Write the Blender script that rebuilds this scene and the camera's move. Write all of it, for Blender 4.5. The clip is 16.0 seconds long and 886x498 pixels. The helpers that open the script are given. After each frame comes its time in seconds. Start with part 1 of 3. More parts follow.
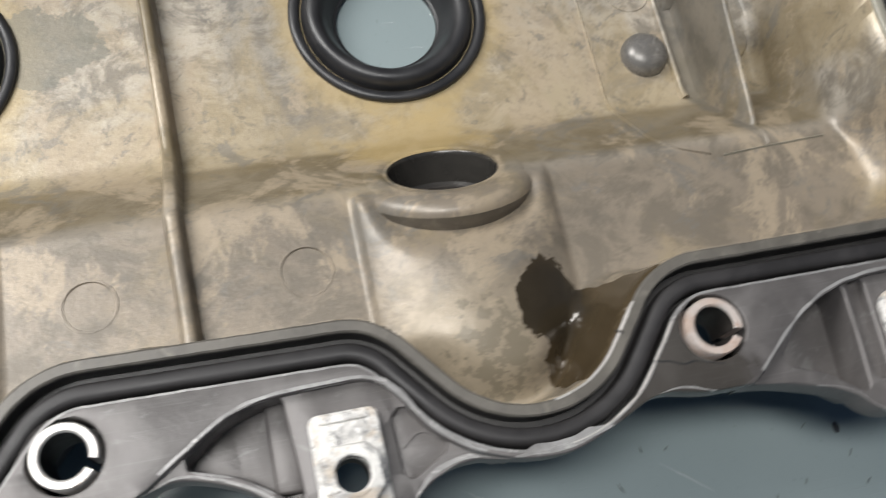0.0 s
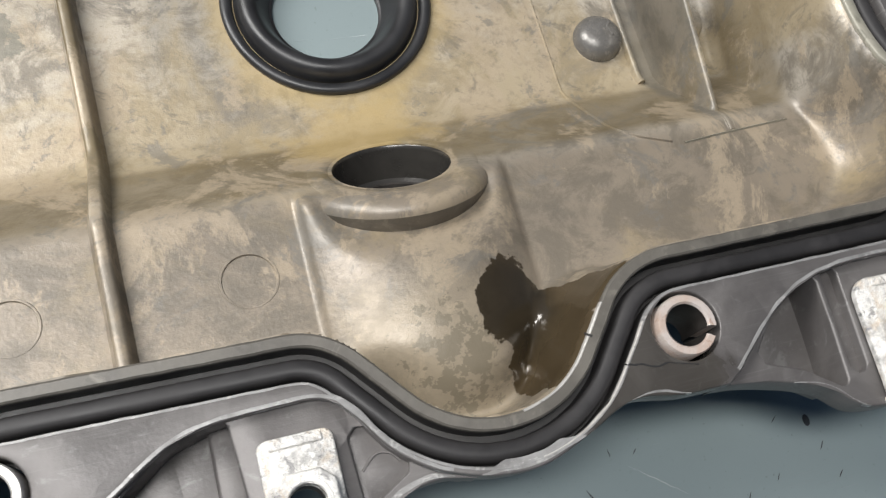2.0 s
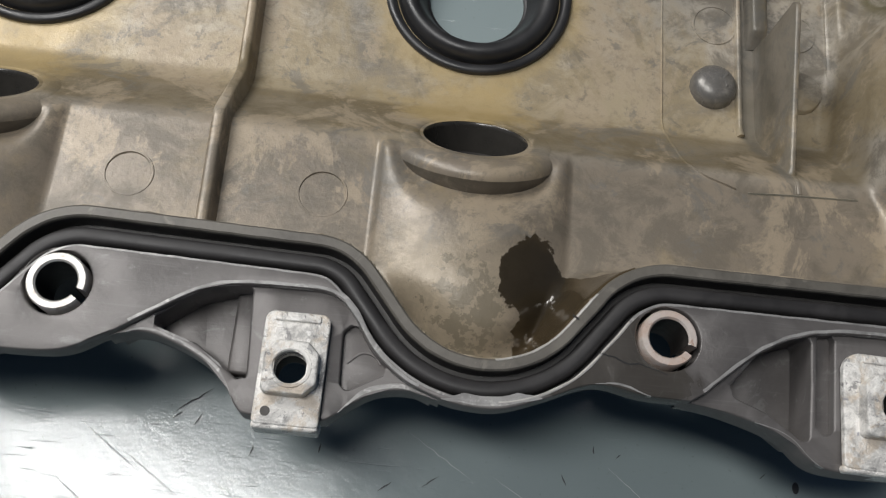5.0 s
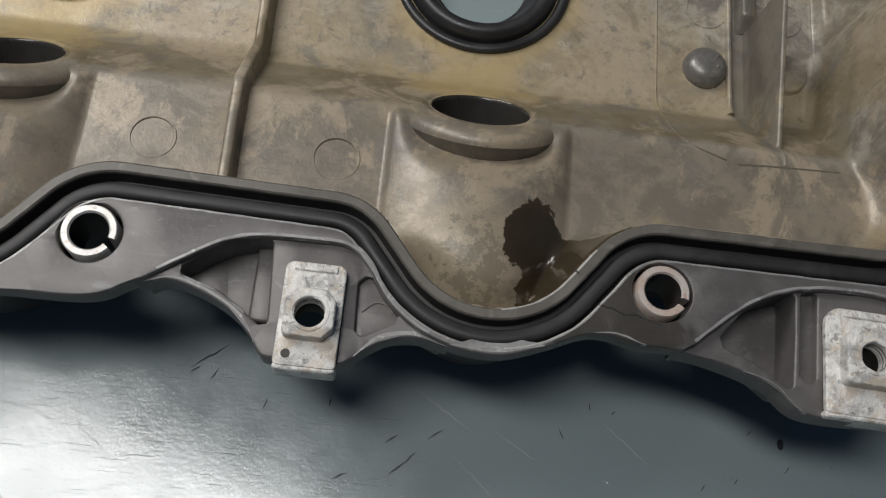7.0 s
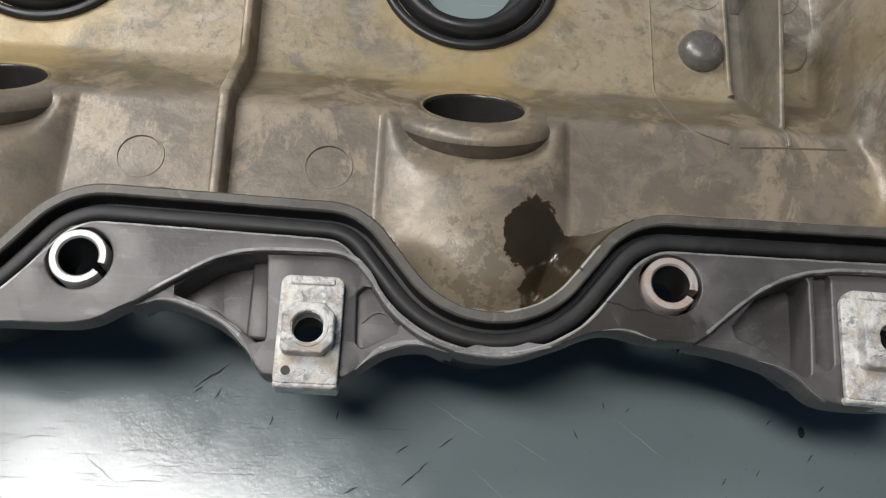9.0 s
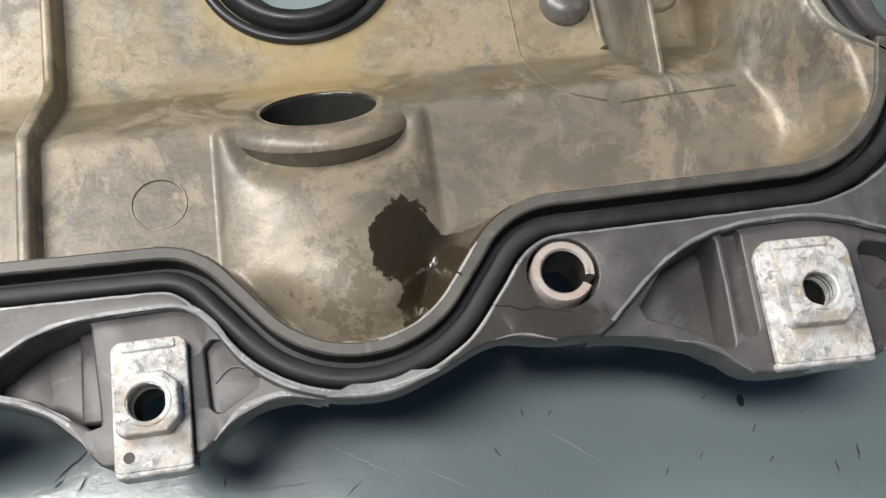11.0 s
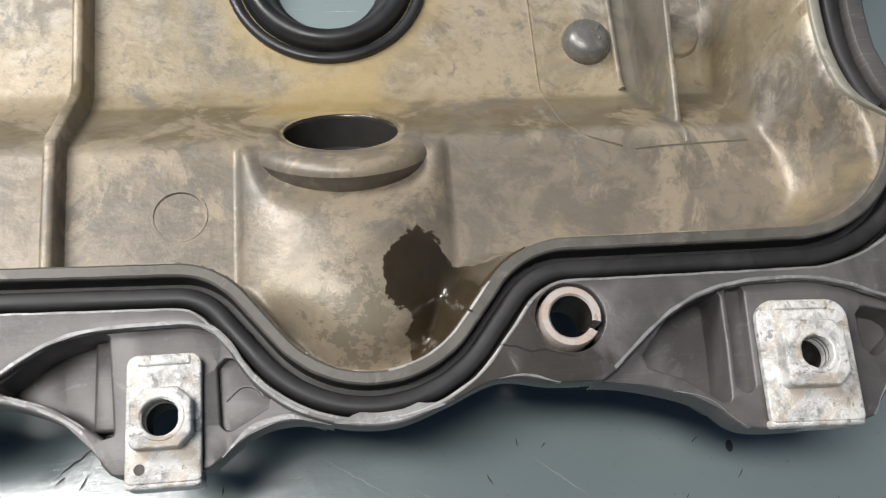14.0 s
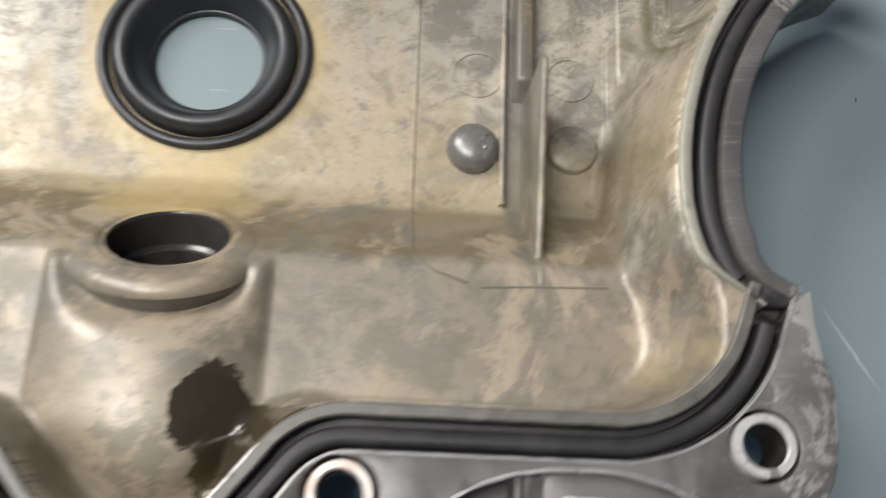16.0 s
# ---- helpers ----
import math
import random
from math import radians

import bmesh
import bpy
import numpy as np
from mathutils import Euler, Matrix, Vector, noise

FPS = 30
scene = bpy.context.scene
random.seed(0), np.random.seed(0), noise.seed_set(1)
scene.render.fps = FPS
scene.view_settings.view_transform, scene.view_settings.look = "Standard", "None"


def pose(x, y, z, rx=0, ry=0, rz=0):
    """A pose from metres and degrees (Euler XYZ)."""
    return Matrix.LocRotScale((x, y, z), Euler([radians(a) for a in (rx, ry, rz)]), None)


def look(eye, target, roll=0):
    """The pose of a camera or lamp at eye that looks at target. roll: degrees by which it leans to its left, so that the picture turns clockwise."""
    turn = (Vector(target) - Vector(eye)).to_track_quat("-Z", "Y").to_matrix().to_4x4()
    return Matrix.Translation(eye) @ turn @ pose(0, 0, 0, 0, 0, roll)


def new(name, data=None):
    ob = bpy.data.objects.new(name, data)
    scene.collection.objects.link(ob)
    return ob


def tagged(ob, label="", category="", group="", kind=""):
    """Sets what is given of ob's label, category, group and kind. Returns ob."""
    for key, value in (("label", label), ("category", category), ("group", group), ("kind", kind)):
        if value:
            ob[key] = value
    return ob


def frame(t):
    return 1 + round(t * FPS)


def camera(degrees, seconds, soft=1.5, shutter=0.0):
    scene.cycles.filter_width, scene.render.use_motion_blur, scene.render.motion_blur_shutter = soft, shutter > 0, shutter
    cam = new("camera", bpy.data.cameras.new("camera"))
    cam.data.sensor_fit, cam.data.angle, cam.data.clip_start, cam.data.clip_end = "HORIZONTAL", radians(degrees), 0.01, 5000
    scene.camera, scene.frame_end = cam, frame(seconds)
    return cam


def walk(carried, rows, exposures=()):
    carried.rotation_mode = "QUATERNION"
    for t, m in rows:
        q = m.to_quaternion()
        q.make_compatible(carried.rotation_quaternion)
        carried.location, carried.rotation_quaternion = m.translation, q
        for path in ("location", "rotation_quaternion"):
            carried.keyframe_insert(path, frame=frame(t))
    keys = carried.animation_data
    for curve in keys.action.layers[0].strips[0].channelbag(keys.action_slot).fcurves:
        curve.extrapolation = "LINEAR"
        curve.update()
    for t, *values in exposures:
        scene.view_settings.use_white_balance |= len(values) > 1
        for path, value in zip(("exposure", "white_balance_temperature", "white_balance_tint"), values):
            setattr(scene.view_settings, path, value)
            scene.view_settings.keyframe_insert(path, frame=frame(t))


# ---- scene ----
cam = camera(50.6, 16.0, 1.2, 0.5)
# seconds, eye in metres, Euler angles in degrees; the camera hangs a hand's width above the part and looks down at it
ROWS = [
    (0.0, -0.0246, -0.0238, 0.1867, 19.85, -7.26, -12.18),
    (0.5, -0.0423, -0.0227, 0.1798, 20.42, -8.85, -16.38),
    (1.0, -0.0404, -0.0231, 0.1819, 20.81, -10.32, -18.03),
    (1.5, -0.0352, -0.0184, 0.1775, 20.22, -10.00, -16.93),
    (2.0, -0.0237, -0.0179, 0.1768, 19.59, -9.89, -15.14),
    (2.5, -0.0207, -0.0223, 0.1750, 19.72, -9.28, -11.59),
    (3.0, -0.0146, -0.0324, 0.1719, 18.78, -7.21, -6.94),
    (3.5, -0.0270, -0.0256, 0.1662, 16.59, -4.14, 2.05),
    (4.0, -0.0091, -0.0337, 0.1746, 17.22, -5.09, 4.68),
    (4.2, 0.0010, -0.0343, 0.1836, 18.08, -4.04, 4.66),
    (6.3, -0.0054, -0.0487, 0.2002, 19.10, -5.41, 5.56),
    (6.5, -0.0044, -0.0480, 0.2003, 19.03, -5.34, 5.40),
    (7.0, -0.0044, -0.0519, 0.2028, 19.39, -5.38, 5.20),
    (7.5, -0.0042, -0.0518, 0.2008, 19.30, -5.49, 4.71),
    (8.0, -0.0077, -0.0523, 0.2005, 19.54, -5.37, 5.52),
    (8.2, -0.0070, -0.0515, 0.2001, 19.09, -4.92, 4.62),
    (10.3, 0.0028, -0.0390, 0.1908, 20.29, -2.05, -4.36),
    (10.5, 0.0027, -0.0354, 0.1812, 19.82, -3.24, -7.71),
    (11.0, 0.0121, -0.0380, 0.1789, 19.61, -3.86, -8.73),
    (11.5, 0.0121, -0.0406, 0.1789, 19.49, -5.93, -7.10),
    (12.0, 0.0139, -0.0398, 0.1829, 19.42, -6.37, -5.98),
    (12.5, 0.0137, -0.0394, 0.1855, 19.60, -7.17, -5.26),
    (13.0, 0.0145, -0.0357, 0.1816, 18.75, -5.96, -5.13),
    (13.5, 0.0125, -0.0358, 0.1821, 18.85, -5.88, -5.78),
    (14.0, 0.0083, -0.0325, 0.1846, 18.91, -5.87, -4.85),
    (14.5, 0.0051, -0.0360, 0.1883, 17.85, -6.25, -2.80),
    (15.0, 0.0049, -0.0337, 0.1913, 18.44, -5.68, -1.93),
    (15.5, 0.0186, -0.0257, 0.1980, 18.66, -5.70, -0.59),
    (16.0, 0.0517, -0.0036, 0.1841, 17.26, -4.15, 1.99),
]
walk(cam, [(t, pose(x, y, z, rx, ry, rz)) for t, x, y, z, rx, ry, rz in ROWS],
     [(0.0, -0.44), (2.0, -0.34), (3.5, -0.45), (4.2, -0.68), (6.3, -1.28), (8.2, -1.22), (10.3, -0.56), (12.5, -0.48), (14.5, -0.46), (15.5, -0.27), (16.0, -0.27)])

# ---- light: soft daylight from a big window high up to one side ----
world = bpy.data.worlds.new("daylight")
scene.world = world
world.use_nodes = True
wn = world.node_tree
sky = wn.nodes.new("ShaderNodeTexSky")
sky.sky_type, sky.sun_disc, sky.sun_elevation, sky.sun_rotation = "NISHITA", False, radians(50), radians(-60)
wn.links.new(sky.outputs[0], wn.nodes["Background"].inputs[0])
wn.nodes["Background"].inputs[1].default_value = 0.042


def area(name, eye, target, w, h, watts, colour):
    data = bpy.data.lights.new(name, "AREA")
    data.shape, data.size, data.size_y, data.energy, data.color = "RECTANGLE", w, h, watts, colour
    ob = new(name, data)
    ob.matrix_world = look(eye, target)
    return ob


# a narrow roof light, whose image lies on the bench, and a tall window beyond the back edge that gives the shadows
roof = area("roof_window", (-0.31, 0.005, 1.12), (0, 0, 0), 0.50, 0.16, 15.0, (1.0, 0.99, 0.975))
roof.matrix_world = pose(-0.31, 0.005, 1.12, 0, 0, -17)
area("side_window", (-0.43, 0.36, 0.53), (0.0, 0.03, 0.02), 0.22, 0.36, 7.8, (1.0, 0.985, 0.965))


# ---- materials ----
class Mat:
    """A node material with a small set of shorthands."""

    def __init__(self, name, rough=0.5, metal=0.0, spec=0.5):
        self.m = bpy.data.materials.new(name)
        self.m.use_nodes = True
        self.t = self.m.node_tree
        self.b = self.t.nodes["Principled BSDF"]
        self.b.inputs["Roughness"].default_value = rough
        self.b.inputs["Metallic"].default_value = metal
        self.b.inputs["Specular IOR Level"].default_value = spec
        self.co = self.node("ShaderNodeTexCoord").outputs["Object"]

    def node(self, kind, **sets):
        n = self.t.nodes.new(kind)
        for i, v in sets.items():
            if i == "op":
                n.operation = v
        return n

    def put(self, socket, value):
        if hasattr(value, "is_output"):
            self.t.links.new(value, socket)
        else:
            socket.default_value = value

    def noise(self, scale, detail=5.0, rough=0.6, warp=0.0, stretch=None):
        n = self.node("ShaderNodeTexNoise")
        n.inputs["Scale"].default_value, n.inputs["Detail"].default_value = scale, detail
        n.inputs["Roughness"].default_value, n.inputs["Distortion"].default_value = rough, warp
        if stretch:
            mp = self.node("ShaderNodeMapping")
            mp.inputs["Scale"].default_value = stretch[:3]
            mp.inputs["Rotation"].default_value = (0, 0, radians(stretch[3]))
            self.t.links.new(self.co, mp.inputs[0])
            self.t.links.new(mp.outputs[0], n.inputs["Vector"])
        else:
            self.t.links.new(self.co, n.inputs["Vector"])
        return n.outputs["Fac"]

    def math(self, op, a, b=0.0, clamp=False):
        n = self.node("ShaderNodeMath", op=op)
        n.use_clamp = clamp
        self.put(n.inputs[0], a), self.put(n.inputs[1], b)
        return n.outputs[0]

    def ramp(self, fac, lo, hi, a=0.0, b=1.0):
        n = self.node("ShaderNodeMapRange")
        n.interpolation_type = "SMOOTHSTEP"
        self.put(n.inputs["Value"], fac)
        for k, v in (("From Min", lo), ("From Max", hi), ("To Min", a), ("To Max", b)):
            n.inputs[k].default_value = v
        return n.outputs[0]

    def mix(self, fac, a, b):
        n = self.node("ShaderNodeMix")
        n.data_type = "RGBA"
        self.put(n.inputs["Factor"], fac)
        for s, v in ((n.inputs[6], a), (n.inputs[7], b)):
            self.put(s, v if hasattr(v, "is_output") else (*v, 1.0))
        return n.outputs[2]

    def xyz(self):
        n = self.node("ShaderNodeSeparateXYZ")
        self.t.links.new(self.co, n.inputs[0])
        return n.outputs

    def bump(self, height, strength=0.3, distance=0.0003):
        n = self.node("ShaderNodeBump")
        n.inputs["Strength"].default_value, n.inputs["Distance"].default_value = strength, distance
        self.put(n.inputs["Height"], height)
        self.put(self.b.inputs["Normal"], n.outputs[0])

    def colour(self, c):
        self.put(self.b.inputs["Base Color"], c if hasattr(c, "is_output") else (*c, 1.0))

    def rough(self, r):
        self.put(self.b.inputs["Roughness"], r)


def make_skin():
    """Oil-stained die-cast inside: warm grey with ochre varnish, grey rubbed patches and one wet oil spill."""
    k = Mat("stained_casting", 0.4, 0.12, 0.55)
    x, y, z = k.xyz()
    big, mid, fine = k.noise(22, 4, 0.6, 0.8), k.noise(95, 9, 0.72, 0.5), k.noise(520, 5, 0.7)

    def times(*fs):
        out = fs[0]
        for f in fs[1:]:
            out = k.math("MULTIPLY", out, f)
        return out

    def spot(cx, cy, rx, ry):
        dx = k.math("POWER", k.math("DIVIDE", k.math("SUBTRACT", x, cx), rx), 2.0)
        dy = k.math("POWER", k.math("DIVIDE", k.math("SUBTRACT", y, cy), ry), 2.0)
        return k.math("SQRT", k.math("ADD", dx, dy))

    rag = k.math("MULTIPLY", k.math("SUBTRACT", k.noise(75, 8, 0.72), 0.5), 2.4)
    c = k.mix(k.ramp(big, 0.36, 0.64), (0.45, 0.40, 0.325), (0.30, 0.276, 0.235))
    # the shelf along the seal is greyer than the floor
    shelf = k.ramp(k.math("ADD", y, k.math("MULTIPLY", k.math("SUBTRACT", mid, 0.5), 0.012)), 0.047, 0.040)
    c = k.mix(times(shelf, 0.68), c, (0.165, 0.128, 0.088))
    c = k.mix(k.ramp(mid, 0.44, 0.60, 0, 0.72), c, (0.125, 0.108, 0.083))
    # ochre varnish gathers along the foot of the step and on the floor behind it
    foot = times(k.ramp(y, 0.052, 0.060), k.ramp(y, 0.092, 0.064))
    och = k.ramp(k.math("ADD", times(foot, 0.22), k.noise(34, 8, 0.7, 0.5)), 0.50, 0.74, 0, 0.62)
    c = k.mix(och, c, (0.35, 0.275, 0.155))
    # brown oil film on the slope of the step
    film = times(k.ramp(z, 0.0065, 0.0095), k.ramp(z, 0.0245, 0.0205), k.ramp(y, 0.036, 0.041), k.ramp(x, 0.104, 0.092))
    c = k.mix(times(film, k.ramp(k.noise(48, 7, 0.7, 0.4, (0.45, 1.0, 1.0, 0.0)), 0.30, 0.62, 0.95, 0.72)), c, (0.14, 0.108, 0.058))
    # pale rubbed patches and grey flakes with ragged rims
    pale = k.noise(52, 9, 0.74, 0.5, (1.0, 0.6, 1.0, 15.0))
    c = k.mix(k.ramp(pale, 0.51, 0.58, 0, 0.62), c, (0.39, 0.317, 0.225))
    c = k.mix(k.ramp(k.noise(60, 9, 0.76, 0.6), 0.55, 0.60, 0, 0.6), c, (0.155, 0.147, 0.13))
    c = k.mix(k.ramp(k.noise(170, 8, 0.75, 0.5), 0.56, 0.64, 0, 0.5), c, (0.125, 0.112, 0.09))
    c = k.mix(k.ramp(fine, 0.5, 0.75, 0, 0.5), c, (0.15, 0.13, 0.10))
    for px in (0.0113, -0.0902):
        ring_mark = spot(px, 0.093, 0.0245, 0.0245)
        c = k.mix(times(k.ramp(k.math("ADD", ring_mark, k.math("MULTIPLY", rag, 0.25)), 1.22, 0.95, 0, 0.6)), c, (0.40, 0.30, 0.135))
        c = k.mix(k.ramp(k.math("ADD", spot(px - 0.001, 0.060, 0.016, 0.010), rag), 1.3, 0.5, 0, 0.7), c, (0.42, 0.31, 0.14))
    c = k.mix(k.ramp(k.math("ADD", spot(-0.066, 0.094, 0.013, 0.011), rag), 1.03, 0.95, 0, 0.7), c, (0.16, 0.155, 0.125))
    # darker grey strip with a ragged rim between the two thin ribs
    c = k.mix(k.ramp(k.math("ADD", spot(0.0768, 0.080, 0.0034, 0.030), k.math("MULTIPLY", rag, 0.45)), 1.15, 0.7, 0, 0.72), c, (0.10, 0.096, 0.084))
    # olive runs down the end wall
    run = k.noise(60, 6, 0.7, 0.3, (3.2, 0.28, 0.28, 0.0))
    c = k.mix(times(k.ramp(x, 0.102, 0.106), k.ramp(y, 0.034, 0.046), k.ramp(run, 0.44, 0.60)), c, (0.125, 0.108, 0.058))
    # tan varnish low on the boss, flaking to grey
    tan = k.math("ADD", spot(0.006, 0.006, 0.015, 0.017), rag)
    c = k.mix(k.ramp(tan, 1.35, 0.5, 0, 0.5), c, (0.36, 0.30, 0.21))
    flake = k.math("ADD", spot(0.013, 0.008, 0.011, 0.012), k.math("MULTIPLY", k.math("SUBTRACT", k.noise(330, 6, 0.7), 0.5), 5.0))
    c = k.mix(k.ramp(flake, 0.55, 0.42, 0, 0.75), c, (0.17, 0.147, 0.105))
    # wet oil: three joined blobs with a ragged rim
    edge = k.math("MULTIPLY", k.math("SUBTRACT", k.noise(150, 5, 0.6), 0.5), 1.1)

    def blob(cx, cy, rx, ry):
        dx = k.math("POWER", k.math("DIVIDE", k.math("SUBTRACT", x, cx), rx), 2.0)
        dy = k.math("POWER", k.math("DIVIDE", k.math("SUBTRACT", y, cy), ry), 2.0)
        return k.math("SQRT", k.math("ADD", dx, dy))
    near = k.math("MINIMUM", blob(0.0245, 0.0155, 0.006, 0.0085), k.math("MINIMUM", blob(0.0275, 0.006, 0.006, 0.009), blob(0.0330, 0.0128, 0.0085, 0.0044)))
    wet = k.ramp(k.math("ADD", near, edge), 1.04, 0.98)
    pool = k.mix(k.ramp(k.math("ADD", spot(0.0245, 0.0150, 0.008, 0.009), k.math("MULTIPLY", rag, 0.4)), 1.25, 0.6), (0.058, 0.041, 0.021), (0.024, 0.018, 0.010))
    c = k.mix(k.math("MULTIPLY", wet, 0.95), c, pool)
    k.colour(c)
    rough = k.ramp(mid, 0.3, 0.7, 0.32, 0.48)
    k.rough(k.math("ADD", k.math("MULTIPLY", rough, k.math("SUBTRACT", 1.0, wet)), k.math("MULTIPLY", wet, 0.17)))
    h = k.math("ADD", fine, k.math("MULTIPLY", k.noise(1600, 3, 0.6), 0.4))
    ripple = k.math("MULTIPLY", k.noise(170, 2, 0.5), k.math("MULTIPLY", wet, 2.0))
    k.bump(k.math("ADD", k.math("MULTIPLY", h, k.math("SUBTRACT", 1.0, wet)), ripple), 0.35, 0.00025)
    return k.m


def make_plain(name, a, b, scale, rough, metal=0.0, wear=None, bump=0.25, spec=0.5):
    k = Mat(name, rough, metal, spec)
    n = k.noise(scale, 5, 0.65, 0.6)
    c = k.mix(k.ramp(n, 0.3, 0.7), a, b)
    if wear:
        c = k.mix(k.ramp(k.noise(scale * 2.3, 6, 0.7, 1.5), 0.56, 0.66, 0, 0.8), c, wear)
    fine = k.noise(900, 4, 0.7)
    k.colour(k.mix(k.ramp(fine, 0.45, 0.8, 0, 0.25), c, tuple(v * 0.5 for v in a)))
    k.rough(k.ramp(n, 0.3, 0.7, rough - 0.08, rough + 0.1))
    k.bump(fine, bump, 0.0002)
    return k.m


def make_flange():
    """Dark cast flange: machined grey face with scuffs, and an oil-wet patch round one bolt hole."""
    k = Mat("dark_casting", 0.42, 0.25, 0.5)
    x, y, z = k.xyz()
    n, fine = k.noise(55, 5, 0.65, 0.6), k.noise(800, 4, 0.7)
    c = k.mix(k.ramp(n, 0.3, 0.7), (0.088, 0.081, 0.078), (0.142, 0.133, 0.128))
    c = k.mix(k.ramp(k.noise(130, 6, 0.7, 1.5), 0.58, 0.68, 0, 0.6), c, (0.20, 0.197, 0.19))
    streak = k.noise(90, 3, 0.6, 0.0, (1.0, 26.0, 1.0, -52.0))
    c = k.mix(k.ramp(streak, 0.55, 0.75, 0, 0.22), c, (0.20, 0.197, 0.19))
    dx = k.math("POWER", k.math("DIVIDE", k.math("SUBTRACT", x, 0.0385), 0.0125), 2.0)
    dy = k.math("POWER", k.math("DIVIDE", k.math("SUBTRACT", y, -0.004), 0.010), 2.0)
    near = k.math("ADD", k.math("SQRT", k.math("ADD", dx, dy)), k.math("MULTIPLY", k.math("SUBTRACT", k.noise(160, 4, 0.6), 0.5), 1.2))
    wet = k.ramp(near, 1.12, 0.88)
    c = k.mix(k.math("MULTIPLY", wet, 0.6), c, (0.045, 0.039, 0.029))
    bare = k.math("ADD", k.noise(110, 8, 0.76, 0.6), k.ramp(x, 0.108, 0.122, -0.12, 0.08))
    c = k.mix(k.math("MULTIPLY", k.ramp(bare, 0.53, 0.58), k.ramp(x, 0.098, 0.112, 0, 0.85)), c, (0.30, 0.29, 0.265))
    hone = k.noise(120, 2, 0.5, 0.0, (1.0, 40.0, 1.0, -40.0))
    c = k.mix(k.math("MULTIPLY", k.ramp(hone, 0.60, 0.70), k.ramp(x, 0.102, 0.109, 0, 0.6)), c, (0.30, 0.29, 0.265))
    k.colour(c)
    rough = k.ramp(n, 0.3, 0.7, 0.36, 0.5)
    k.rough(k.math("ADD", k.math("MULTIPLY", rough, k.math("SUBTRACT", 1.0, wet)), k.math("MULTIPLY", wet, 0.2)))
    k.bump(k.math("ADD", fine, k.math("MULTIPLY", streak, 0.15)), 0.3, 0.0002)
    return k.m


def make_zinc():
    """Corroded zinc plating: white bloom, blue-grey metal, rust spots."""
    k = Mat("corroded_zinc", 0.55, 0.12)
    c = k.mix(k.ramp(k.noise(190, 8, 0.75, 0.4), 0.36, 0.56), (0.36, 0.35, 0.335), (0.74, 0.72, 0.68))
    c = k.mix(k.ramp(k.noise(430, 8, 0.78, 0.4), 0.56, 0.61, 0, 0.75), c, (0.15, 0.148, 0.15))
    c = k.mix(k.ramp(k.noise(120, 8, 0.74, 0.5), 0.50, 0.60, 0, 0.6), c, (0.50, 0.40, 0.29))
    c = k.mix(k.ramp(k.noise(700, 5, 0.75), 0.56, 0.66, 0, 0.75), c, (0.82, 0.81, 0.78))
    c = k.mix(k.ramp(k.noise(230, 8, 0.76, 0.3), 0.61, 0.66, 0, 0.6), c, (0.12, 0.135, 0.185))
    k.colour(c)
    k.rough(k.ramp(k.noise(400, 4, 0.6), 0.3, 0.7, 0.3, 0.65))
    k.bump(k.math("ADD", k.noise(700, 5, 0.7), k.math("MULTIPLY", k.noise(190, 6, 0.75), 1.6)), 0.7, 0.0005)
    return k.m


def make_table():
    """Blue-grey enamelled bench top with fine scratches, scuffs and dents."""
    k = Mat("bench_enamel", 0.3, 0.0, 0.6)
    c = k.mix(k.ramp(k.noise(9, 4, 0.5), 0.3, 0.7), (0.205, 0.25, 0.254), (0.24, 0.288, 0.29))
    lines = [k.ramp(k.noise(sc, 2, 0.5, 0.15, (1.0, st, 1.0, an)), lo, lo + 0.05, 0, 1) for sc, st, an, lo in
             ((55, 34.0, 38.0, 0.69), (70, 40.0, -33.0, 0.70), (48, 46.0, -48.0, 0.71), (90, 30.0, 62.0, 0.71))]
    s = lines[0]
    for line in lines[1:]:
        s = k.math("MAXIMUM", s, line)
    c = k.mix(k.math("MULTIPLY", s, 0.35), c, (0.27, 0.30, 0.31))
    c = k.mix(k.ramp(k.noise(900, 3, 0.6), 0.64, 0.75, 0, 0.3), c, (0.05, 0.06, 0.065))
    k.colour(c)
    k.rough(k.ramp(k.noise(60, 7, 0.75), 0.3, 0.7, 0.12, 0.21))
    orange = k.math("MULTIPLY", k.noise(620, 4, 0.65), 0.55)
    k.bump(k.math("ADD", orange, k.math("MULTIPLY", s, -1.6)), 0.3, 0.0002)
    return k.m


SKIN = make_skin()
FLANGE = make_flange()
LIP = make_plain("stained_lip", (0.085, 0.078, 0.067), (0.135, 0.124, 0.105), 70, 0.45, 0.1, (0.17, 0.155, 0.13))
EDGE = make_plain("rubbed_casting", (0.34, 0.335, 0.325), (0.17, 0.165, 0.16), 150, 0.4, 0.25, (0.46, 0.45, 0.43))
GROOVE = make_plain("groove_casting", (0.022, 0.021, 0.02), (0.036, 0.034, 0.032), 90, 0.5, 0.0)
# darker copy of the stained casting, shade painted in for the collar wall
SHADED = make_plain("shaded_casting", (0.135, 0.116, 0.09), (0.085, 0.074, 0.058), 110, 0.4, 0.1, (0.18, 0.155, 0.12))
BRIGHT = make_plain("bare_edge", (0.62, 0.60, 0.56), (0.42, 0.40, 0.37), 240, 0.34, 0.35, (0.30, 0.28, 0.25))
RUBBER = make_plain("black_rubber", (0.016, 0.016, 0.017), (0.026, 0.026, 0.027), 90, 0.42, 0.0, None, 0.12)
GASKET = make_plain("gasket_rubber", (0.020, 0.019, 0.019), (0.032, 0.030, 0.030), 90, 0.5, 0.0, None, 0.12, 0.4)
